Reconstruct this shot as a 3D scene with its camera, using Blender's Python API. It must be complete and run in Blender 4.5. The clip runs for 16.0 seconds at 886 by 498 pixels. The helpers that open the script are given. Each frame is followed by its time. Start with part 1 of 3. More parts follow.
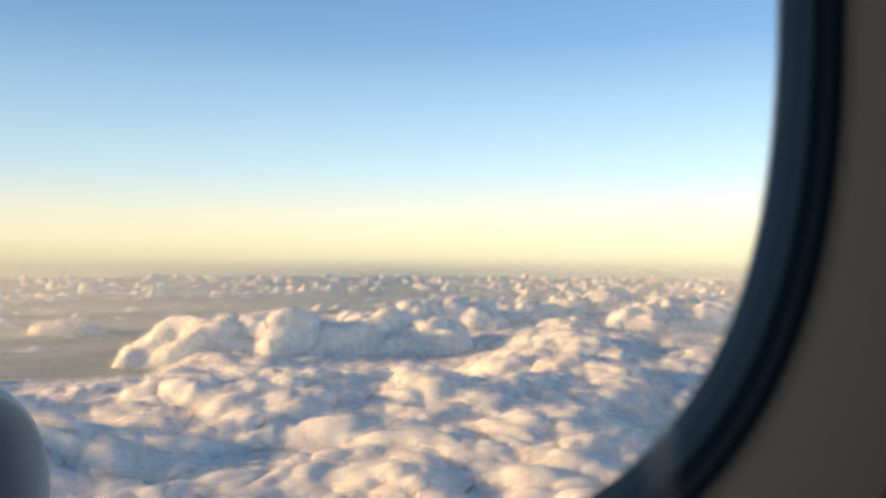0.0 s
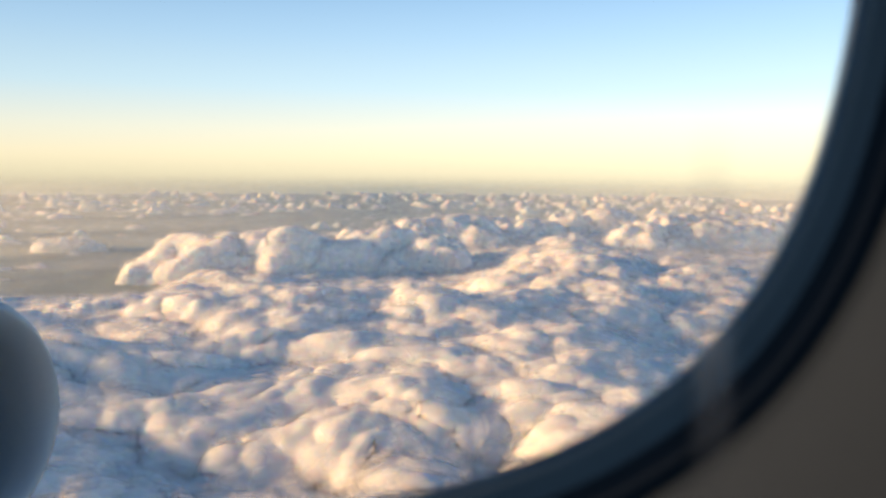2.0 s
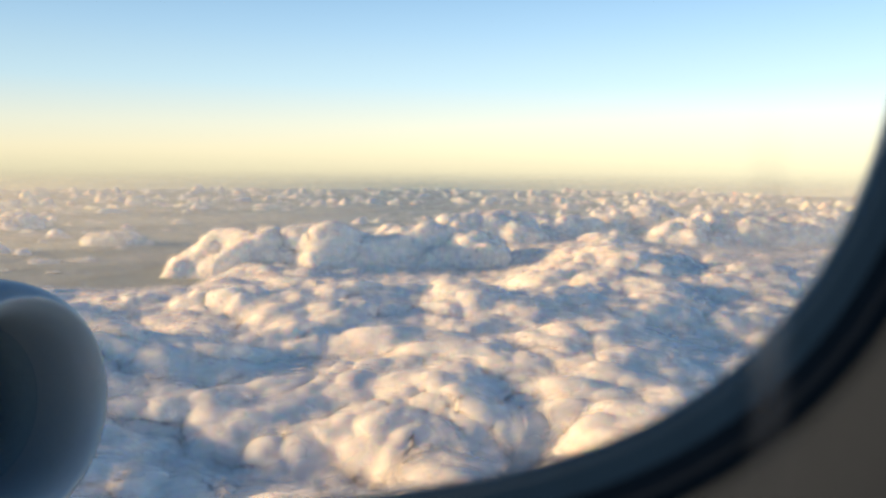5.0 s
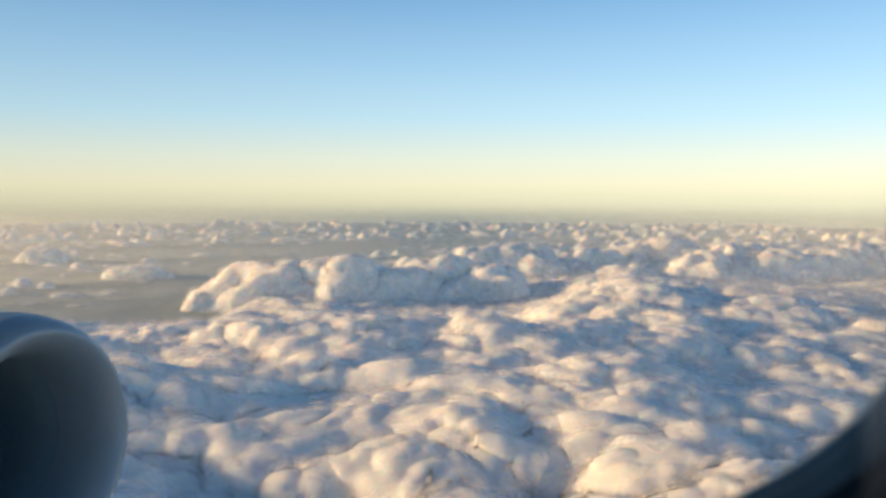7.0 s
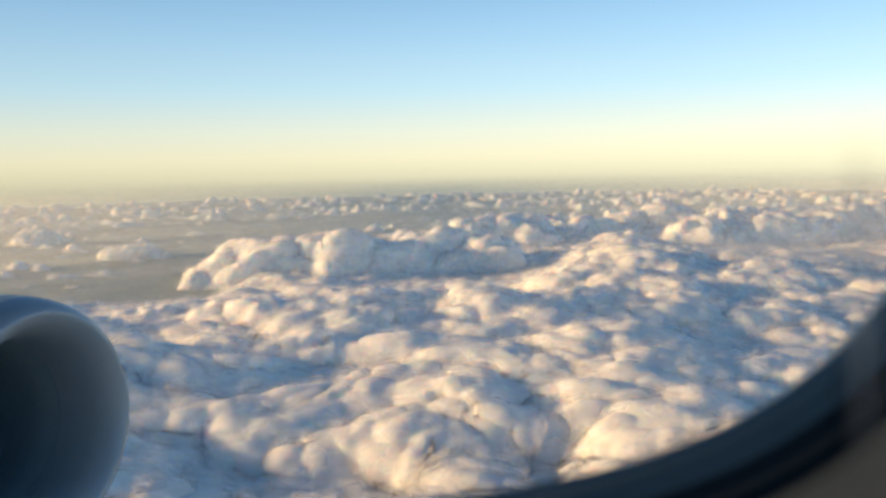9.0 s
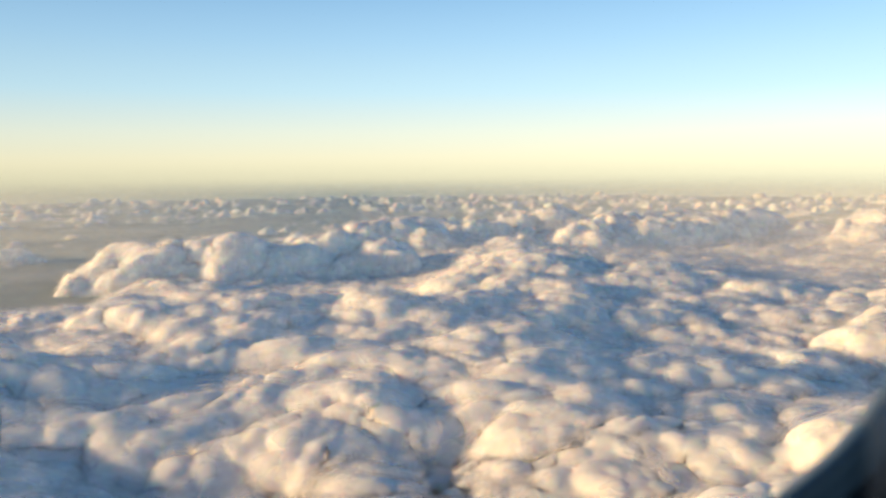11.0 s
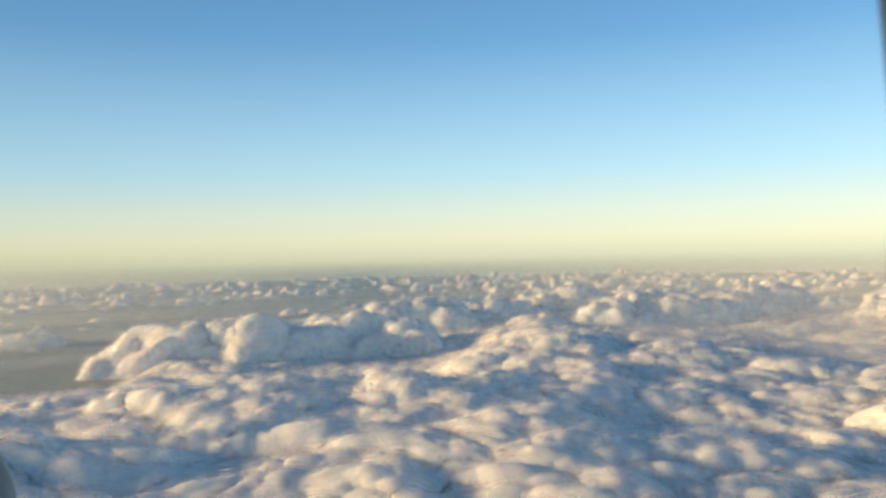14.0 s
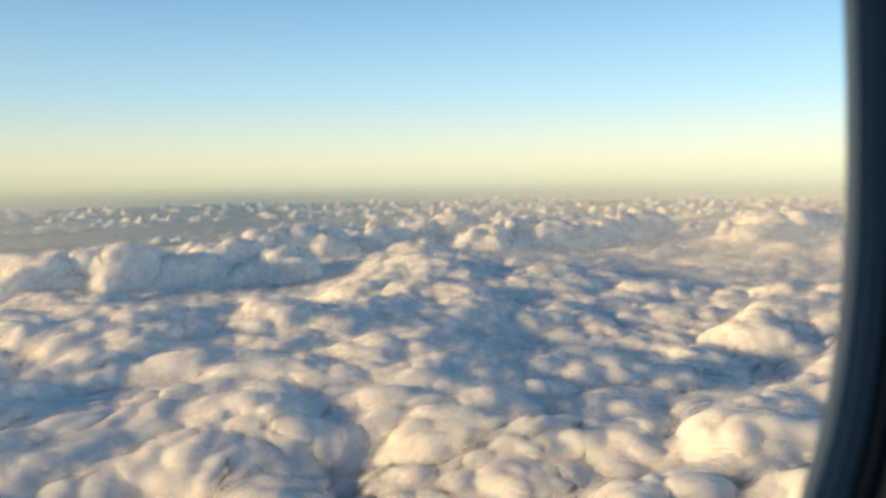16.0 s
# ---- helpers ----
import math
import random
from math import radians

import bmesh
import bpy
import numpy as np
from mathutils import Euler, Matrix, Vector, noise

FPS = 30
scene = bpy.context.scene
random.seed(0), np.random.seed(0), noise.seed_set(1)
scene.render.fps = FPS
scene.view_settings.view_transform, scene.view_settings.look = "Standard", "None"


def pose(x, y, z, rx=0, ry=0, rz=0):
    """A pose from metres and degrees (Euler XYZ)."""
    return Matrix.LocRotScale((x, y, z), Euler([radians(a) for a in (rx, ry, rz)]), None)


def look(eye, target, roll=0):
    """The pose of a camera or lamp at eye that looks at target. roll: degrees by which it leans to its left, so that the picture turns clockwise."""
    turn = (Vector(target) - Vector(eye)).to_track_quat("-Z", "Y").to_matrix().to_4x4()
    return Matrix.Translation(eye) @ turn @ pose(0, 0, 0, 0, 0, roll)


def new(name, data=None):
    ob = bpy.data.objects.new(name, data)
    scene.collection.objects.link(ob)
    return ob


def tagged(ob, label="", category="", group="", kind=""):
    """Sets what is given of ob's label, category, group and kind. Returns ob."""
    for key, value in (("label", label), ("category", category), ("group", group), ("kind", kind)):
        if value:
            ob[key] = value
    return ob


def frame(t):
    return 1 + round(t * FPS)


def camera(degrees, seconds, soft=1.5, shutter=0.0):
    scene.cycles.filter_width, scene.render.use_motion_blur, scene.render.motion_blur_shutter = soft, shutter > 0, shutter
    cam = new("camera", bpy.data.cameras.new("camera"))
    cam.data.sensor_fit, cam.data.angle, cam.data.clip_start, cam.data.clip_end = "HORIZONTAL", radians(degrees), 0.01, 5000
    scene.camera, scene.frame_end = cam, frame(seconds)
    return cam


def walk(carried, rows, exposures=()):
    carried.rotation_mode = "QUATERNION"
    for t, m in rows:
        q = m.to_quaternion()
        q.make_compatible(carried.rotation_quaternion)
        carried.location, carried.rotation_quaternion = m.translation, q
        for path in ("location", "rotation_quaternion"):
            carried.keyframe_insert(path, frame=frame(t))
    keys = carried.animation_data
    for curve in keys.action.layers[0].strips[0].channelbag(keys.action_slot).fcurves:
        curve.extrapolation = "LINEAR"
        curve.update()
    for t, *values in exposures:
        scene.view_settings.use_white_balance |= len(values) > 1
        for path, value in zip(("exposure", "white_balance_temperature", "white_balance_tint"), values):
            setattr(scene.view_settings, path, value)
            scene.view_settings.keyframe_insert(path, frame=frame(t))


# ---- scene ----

# World frame: x along the cabin wall (forward), y out of the window, z up; z = 0 is the mean level of the cloud deck.
EYE = 150.0
cam = camera(60.0, 16.0, soft=2.6)
cam.data.dof.use_dof = True
cam.data.dof.focus_distance = 900.0
cam.data.dof.aperture_fstop = 20.0
ROWS = [
    (0.0, 0.0790, -0.1122, -0.1140, -4.60, -0.09, -0.40),
    (0.5, 0.0770, -0.1067, -0.1161, -5.89, -2.29, -0.60),
    (1.0, 0.0732, -0.1012, -0.1183, -6.19, -2.96, -0.30),
    (1.5, 0.0768, -0.0971, -0.1173, -5.69, -4.14, -0.50),
    (2.0, 0.0793, -0.0952, -0.1190, -4.59, -6.20, -0.50),
    (2.5, 0.0799, -0.0944, -0.1223, -3.39, -7.95, -0.60),
    (3.0, 0.0803, -0.0931, -0.1237, -2.29, -8.58, -0.30),
    (3.5, 0.0801, -0.0948, -0.1221, -1.69, -8.16, -0.30),
    (4.0, 0.0785, -0.0956, -0.1213, -1.69, -7.53, -0.40),
    (6.5, 0.0701, -0.1021, -0.1147, -1.19, -4.81, -0.90),
    (7.0, 0.0656, -0.1015, -0.1146, -0.29, -4.10, -0.25),
    (7.5, 0.0655, -0.1033, -0.1170, -0.09, -3.97, 0.50),
    (8.0, 0.0653, -0.1052, -0.1195, -0.19, -4.73, 1.25),
    (8.5, 0.0668, -0.1022, -0.1191, -0.39, -5.36, 1.45),
    (9.0, 0.0683, -0.0993, -0.1187, -0.74, -6.20, 1.20),
    (11.5, 0.0485, -0.0983, -0.1054, -9.30, -5.86, 0.50),
    (12.0, 0.0490, -0.0985, -0.0850, -7.80, -2.12, 1.10),
    (12.5, 0.0765, -0.0986, 0.0750, 5.15, 3.69, 1.60),
    (13.0, 0.0850, -0.0987, 0.0900, 11.90, 5.53, 0.70),
    (13.5, 0.0840, -0.0989, 0.0800, 7.80, 3.15, 1.10),
    (14.0, 0.0583, -0.0990, -0.0200, -7.00, -0.09, 1.20),
    (14.5, 0.0546, -0.0992, -0.0809, -10.90, -1.36, 1.20),
    (15.0, 0.0575, -0.0960, -0.0760, -12.70, -3.21, 1.20),
    (15.5, 0.0560, -0.0951, -0.0800, -14.30, -4.52, 1.10),
    (16.0, 0.0520, -0.0941, -0.0830, -15.90, -5.69, 0.70),
]
walk(cam, [(t, pose(x, y, EYE + z, 90 + pitch, roll, yaw)) for t, x, y, z, yaw, pitch, roll in ROWS],
     exposures=[(0.0, 0.23, 6900, 14), (2.0, 0.26, 6750, 15), (3.0, 0.34, 6600, 15), (3.5, 0.34, 6700, 14), (4.0, 0.31, 6750, 14), (6.5, 0.1, 6400, 9), (7.0, 0.05, 6350, 9), (9.0, 0.12, 6450, 9), (11.5, 0.1, 6350, 9), (12.0, -0.08, 6200, 3),
                (12.5, 0.0, 6250, 5), (13.0, -0.05, 6350, 8), (13.5, -0.02, 6300, 8), (14.0, -0.06, 6200, 4), (14.5, -0.05, 6200, 4), (16.0, -0.05, 6250, 5)])

# ---- light ----
SUN_AFT, SUN_UP = 89.0, 9.5      # degrees from the view out of the window towards the tail; height over the horizon
sun_dir = Vector((-math.sin(radians(SUN_AFT)) * math.cos(radians(SUN_UP)), math.cos(radians(SUN_AFT)) * math.cos(radians(SUN_UP)), math.sin(radians(SUN_UP))))
sun_data = bpy.data.lights.new("sun", "SUN")
sun_data.energy, sun_data.angle, sun_data.color = 6.2, radians(3.0), (1.0, 0.635, 0.28)
sun = new("sun", sun_data)
sun.matrix_world = look((0, 0, 400), Vector((0, 0, 400)) - sun_dir)

world = bpy.data.worlds.new("sky")
scene.world = world
world.use_nodes = True
wn, wl = world.node_tree.nodes, world.node_tree.links
sky = wn.new("ShaderNodeTexSky")
sky.sky_type, sky.sun_disc = "NISHITA", False
sky.sun_elevation, sky.sun_rotation = radians(SUN_UP), math.atan2(sun_dir.x, sun_dir.y)
sky.altitude, sky.air_density, sky.dust_density, sky.ozone_density = 1500, 1.0, 1.2, 2.0
# towards the horizon the clear blue passes into a pale yellow glow and a grey-green murk
up = wn.new("ShaderNodeSeparateXYZ")
place = wn.new("ShaderNodeTexCoord")
wl.new(place.outputs["Generated"], up.inputs[0])
glow = wn.new("ShaderNodeValToRGB")
stops = [(0.0, (0.40, 0.39, 0.32)), (0.455, (0.46, 0.45, 0.37)), (0.484, (0.60, 0.56, 0.40)), (0.490, (0.73, 0.68, 0.48)), (0.497, (0.88, 0.82, 0.56)), (0.506, (1.0, 0.92, 0.63)), (0.522, (0.90, 0.93, 0.76)),
         (0.548, (0.60, 0.84, 0.94)), (0.58, (0.42, 0.68, 0.90)), (0.63, (0.20, 0.43, 0.73)), (0.72, (0.075, 0.215, 0.47)), (0.80, (0.065, 0.125, 0.215)), (1.0, (0.05, 0.085, 0.14))]
ramp_el = glow.color_ramp.elements
ramp_el[0].position, ramp_el[0].color = stops[0][0], (*stops[0][1], 1)
ramp_el[1].position, ramp_el[1].color = stops[-1][0], (*stops[-1][1], 1)
for at, c in stops[1:-1]:
    ramp_el.new(at).color = (*c, 1)
half_up = wn.new("ShaderNodeMath")
half_up.operation, half_up.inputs[1].default_value, half_up.inputs[2].default_value = "MULTIPLY_ADD", 0.5, 0.5
wl.new(up.outputs["Z"], half_up.inputs[0])
wl.new(half_up.outputs[0], glow.inputs["Fac"])
dim = wn.new("ShaderNodeMix")
dim.data_type, dim.blend_type = "RGBA", "MULTIPLY"
dim.inputs["Factor"].default_value = 1.0
dim.inputs["B"].default_value = (0.14, 0.14, 0.14, 1)
wl.new(sky.outputs["Color"], dim.inputs["A"])
both = wn.new("ShaderNodeMix")
both.data_type = "RGBA"
both.inputs["Factor"].default_value = 0.9
wl.new(dim.outputs["Result"], both.inputs["A"])
wl.new(glow.outputs["Color"], both.inputs["B"])
# a little brighter towards the nose than towards the tail
side = wn.new("ShaderNodeMapRange")
side.inputs["From Min"].default_value, side.inputs["From Max"].default_value = -0.7, 0.7
side.inputs["To Min"].default_value, side.inputs["To Max"].default_value = 0.77, 1.18
wl.new(up.outputs["X"], side.inputs["Value"])
wl.new(side.outputs["Result"], wn["Background"].inputs["Strength"])
wl.new(both.outputs["Result"], wn["Background"].inputs["Color"])


scene.cycles.transparent_max_bounces = 32   # many thin mists one behind the other


# ---- materials ----
def material(name, color, rough=0.6, metal=0.0, grain=0.0, size=10.0, bump=0.0, coat=0.0):
    """A principled material whose colour varies at two scales, with fine relief."""
    m = bpy.data.materials.new(name)
    m.use_nodes = True
    n, l = m.node_tree.nodes, m.node_tree.links
    b = n["Principled BSDF"]
    b.inputs["Roughness"].default_value, b.inputs["Metallic"].default_value = rough, metal
    b.inputs["Coat Weight"].default_value = coat
    co = n.new("ShaderNodeTexCoord")
    fine, broad, add, mix = n.new("ShaderNodeTexNoise"), n.new("ShaderNodeTexNoise"), n.new("ShaderNodeMath"), n.new("ShaderNodeMix")
    fine.inputs["Scale"].default_value, broad.inputs["Scale"].default_value = size * 6, size * 0.7
    fine.inputs["Detail"].default_value = broad.inputs["Detail"].default_value = 4
    l.new(co.outputs["Object"], fine.inputs["Vector"]), l.new(co.outputs["Object"], broad.inputs["Vector"])
    add.operation = "ADD"
    l.new(fine.outputs["Fac"], add.inputs[0]), l.new(broad.outputs["Fac"], add.inputs[1])
    half = n.new("ShaderNodeMath")
    half.operation, half.inputs[1].default_value = "MULTIPLY", 0.5
    l.new(add.outputs[0], half.inputs[0])
    mix.data_type = "RGBA"
    mix.inputs["A"].default_value = (*[c * (1 - grain) for c in color], 1)
    mix.inputs["B"].default_value = (*[min(1, c * (1 + grain)) for c in color], 1)
    l.new(half.outputs[0], mix.inputs["Factor"])
    l.new(mix.outputs["Result"], b.inputs["Base Color"])
    if bump:
        bp = n.new("ShaderNodeBump")
        bp.inputs["Strength"].default_value, bp.inputs["Distance"].default_value = bump, 0.02 / size
        l.new(fine.outputs["Fac"], bp.inputs["Height"])
        l.new(bp.outputs["Normal"], b.inputs["Normal"])
    return m


def cloud_material(name, color, soft):
    """Bright water droplets: light wanders some metres inside before it leaves again."""
    m = bpy.data.materials.new(name)
    m.use_nodes = True
    n, l = m.node_tree.nodes, m.node_tree.links
    b = n["Principled BSDF"]
    b.inputs["Base Color"].default_value = (*color, 1)
    b.inputs["Roughness"].default_value = 1.0
    b.inputs["Specular IOR Level"].default_value = 0.0
    b.inputs["Subsurface Weight"].default_value = 1.0
    b.inputs["Subsurface Radius"].default_value = (1.0, 0.82, 0.66)
    b.inputs["Subsurface Scale"].default_value = soft
    co, noise_tex, bp = n.new("ShaderNodeTexCoord"), n.new("ShaderNodeTexNoise"), n.new("ShaderNodeBump")
    noise_tex.inputs["Scale"].default_value, noise_tex.inputs["Detail"].default_value = 0.075, 3
    bp.inputs["Strength"].default_value, bp.inputs["Distance"].default_value = 0.08, 5.0
    l.new(co.outputs["Object"], noise_tex.inputs["Vector"])
    l.new(noise_tex.outputs["Fac"], bp.inputs["Height"])
    l.new(bp.outputs["Normal"], b.inputs["Normal"])
    return m


CLOUD = cloud_material("cloud", (0.91, 0.895, 0.86), 14.0)


def veil_material(name, size, lo, hi, most, detail=2):
    """Thin mist: lit droplets with clear air between, in drifting patches."""
    m = bpy.data.materials.new(name)
    m.use_nodes = True
    n, l = m.node_tree.nodes, m.node_tree.links
    n.remove(n["Principled BSDF"])
    clear, front, back, wet, mix = n.new("ShaderNodeBsdfTransparent"), n.new("ShaderNodeBsdfDiffuse"), n.new("ShaderNodeBsdfTranslucent"), n.new("ShaderNodeMixShader"), n.new("ShaderNodeMixShader")
    front.inputs["Color"].default_value = back.inputs["Color"].default_value = (0.94, 0.94, 0.95, 1)
    wet.inputs[0].default_value = 0.5
    l.new(front.outputs[0], wet.inputs[1]), l.new(back.outputs[0], wet.inputs[2])
    co, tex, rng = n.new("ShaderNodeTexCoord"), n.new("ShaderNodeTexNoise"), n.new("ShaderNodeMapRange")
    tex.inputs["Scale"].default_value, tex.inputs["Detail"].default_value = 1 / size, detail
    l.new(co.outputs["Object"], tex.inputs["Vector"])
    rng.inputs["From Min"].default_value, rng.inputs["From Max"].default_value, rng.inputs["To Max"].default_value = lo, hi, most
    rng.interpolation_type = "SMOOTHSTEP"
    l.new(tex.outputs["Fac"], rng.inputs["Value"])
    l.new(rng.outputs["Result"], mix.inputs[0])
    l.new(clear.outputs[0], mix.inputs[1]), l.new(wet.outputs[0], mix.inputs[2])
    l.new(mix.outputs[0], n["Material Output"].inputs["Surface"])
    return m


SHELLS = [(1.8, 0.30, 0.70, 0.36), (4.4, 0.38, 0.76, 0.34), (7.8, 0.48, 0.84, 0.26)]   # height over the cloud, noise from and to, density
WISPS = [(h, veil_material("cloud_wisps", 21.0, lo, hi, most, 2.5)) for h, lo, hi, most in SHELLS]
FOG = veil_material("valley_fog", 60.0, 0.2, 0.8, 0.3)
SEA = material("hazy_sea", (0.40, 0.47, 0.45), 0.9, 0, 0.2, 0.004)
PANEL = material("wall_panel", (0.41, 0.415, 0.41), 0.55, 0, 0.06, 30, 0.15)
BEZEL = material("blue_bezel", (0.11, 0.25, 0.45), 0.35, 0, 0.15, 40, 0.1)
SEAL = material("dark_seal", (0.008, 0.035, 0.085), 0.5, 0, 0.2, 60, 0.1)
RIM = material("rim_highlight", (0.55, 0.55, 0.52), 0.5, 0, 0.1, 40, 0.1)
DARK = material("cabin_lining", (0.10, 0.10, 0.10), 0.8, 0, 0.1, 10)
# the low sun's yellow is put into the white paint's base colour
SUNLIT_WHITE = material("sun_tinted_white", (0.86, 0.80, 0.62), 0.5, 0, 0.05, 3, 0.02, 0.03)
BLUE = material("blue_paint", (0.07, 0.14, 0.22), 0.4, 0, 0.08, 3, 0.02, 0.12)
LIPMETAL = material("lip_metal", (0.22, 0.30, 0.38), 0.42, 0.2, 0.08, 5, 0.05)
GREYMETAL = material("grey_metal", (0.30, 0.32, 0.34), 0.4, 0.5, 0.08, 4, 0.03)
SHADED_EDGE = material("shaded_edge_metal", (0.03, 0.08, 0.14), 0.4, 0.3, 0.1, 4, 0.03)
FAN = material("fan_metal", (0.09, 0.19, 0.26), 0.45, 0.5, 0.15, 6, 0.05)
LINER = material("dark_liner", (0.18, 0.27, 0.34), 0.6, 0, 0.2, 20, 0.1)

glass = bpy.data.materials.new("window_pane")
glass.use_nodes = True
gn, gl = glass.node_tree.nodes, glass.node_tree.links
gn.remove(gn["Principled BSDF"])
see, shine, sheen, both_ways = gn.new("ShaderNodeBsdfTransparent"), gn.new("ShaderNodeBsdfGlossy"), gn.new("ShaderNodeFresnel"), gn.new("ShaderNodeMixShader")
see.inputs["Color"].default_value = (0.985, 0.99, 0.99, 1)
shine.inputs["Roughness"].default_value, sheen.inputs["IOR"].default_value = 0.03, 1.03
gl.new(sheen.outputs[0], both_ways.inputs[0]), gl.new(see.outputs[0], both_ways.inputs[1]), gl.new(shine.outputs[0], both_ways.inputs[2])
gl.new(both_ways.outputs[0], gn["Material Output"].inputs["Surface"])


# ---- mesh helpers ----
def mesh_object(name, verts, faces, mat, parent=None, smooth=True, label=""):
    me = bpy.data.meshes.new(name)
    me.from_pydata([tuple(v) for v in verts], [], faces)
    me.materials.append(mat)
    me.polygons.foreach_set("use_smooth", [smooth] * len(me.polygons))
    me.update()
    ob = new(name, me)
    ob.parent = parent
    return tagged(ob, label)


def grid_mesh(name, pts, mat, wrap=False):
    """A mesh from an array of points (rows, columns, 3)."""
    nr, nc = pts.shape[:2]
    cols = nc if wrap else nc - 1
    r, c = np.meshgrid(np.arange(nr - 1), np.arange(cols), indexing="ij")
    d = (c + 1) % nc
    quads = np.stack([r * nc + c, r * nc + d, (r + 1) * nc + d, (r + 1) * nc + c], -1).reshape(-1)
    nq = len(quads) // 4
    me = bpy.data.meshes.new(name)
    me.vertices.add(nr * nc)
    me.vertices.foreach_set("co", pts.reshape(-1).astype(np.float32))
    me.loops.add(4 * nq)
    me.loops.foreach_set("vertex_index", quads.astype(np.int32))
    me.polygons.add(nq)
    me.polygons.foreach_set("loop_start", (np.arange(nq) * 4).astype(np.int32))
    me.materials.append(mat)
    me.update(calc_edges=True)
    me.polygons.foreach_set("use_smooth", np.ones(nq, bool))
    me.validate()
    return new(name, me)


def rnd(ix, iy, iz, seed):
    v = np.sin(ix * 127.1 + iy * 311.7 + iz * 74.7 + seed * 53.3) * 43758.5453
    return v - np.floor(v)


def puffs(x, y, cell, small, large, seed, dome=0.95):
    """Height of the tops of round heaps scattered one to a cell, melted into one another, in cells."""
    u, v = x / cell, y / cell
    iu, iv = np.floor(u), np.floor(v)
    total = np.zeros_like(u)
    for a in (-1, 0, 1):
        for b in (-1, 0, 1):
            ci, cj = iu + a, iv + b
            px, py = ci + rnd(ci, cj, 1, seed), cj + rnd(ci, cj, 2, seed)
            rad = np.maximum(1e-3, small + (large - small) * rnd(ci, cj, 3, seed))
            total += (rad * np.maximum(0, 1 - ((u - px) ** 2 + (v - py) ** 2) / rad ** 2) ** dome) ** 3
    return np.cbrt(total)


def swell(x, y, cell, seed):
    """Smooth value noise from 0 to 1."""
    u, v = x / cell, y / cell
    iu, iv = np.floor(u), np.floor(v)
    fu, fv = u - iu, v - iv
    fu, fv = fu * fu * (3 - 2 * fu), fv * fv * (3 - 2 * fv)
    a, b = rnd(iu, iv, 5, seed), rnd(iu + 1, iv, 5, seed)
    c, d = rnd(iu, iv + 1, 5, seed), rnd(iu + 1, iv + 1, 5, seed)
    return (a * (1 - fu) + b * fu) * (1 - fv) + (c * (1 - fu) + d * fu) * fv


def bearing_place(aft, r, z=0.0):
    return Vector((-math.sin(radians(aft)) * r, math.cos(radians(aft)) * r, z))


def ramp(v, lo, hi):
    s = np.clip((v - lo) / (hi - lo), 0, 1)
    return s * s * (3 - 2 * s)


# ---- clouds ----
def normals_of(p):
    du = np.gradient(p, axis=0)
    dv = np.gradient(p, axis=1)
    n = np.cross(dv, du)
    n /= np.linalg.norm(n, axis=-1, keepdims=True) + 1e-9
    n[n[..., 2] < 0] *= -1
    return n


def deck_cover(x, y, aft, r):
    """1 where the deck is closed, 0 in its gaps."""
    wob = (swell(x, y, 260, 31) - 0.5) * 210 + (swell(x, y, 90, 32) - 0.5) * 120
    rr = r + wob
    a = aft + (swell(x, y, 300, 33) - 0.5) * 10
    edge = 1130 + 960 * ramp(-a, -15, 1)
    cover = 1 - ramp(rr, edge - 160, edge + 260)
    return cover


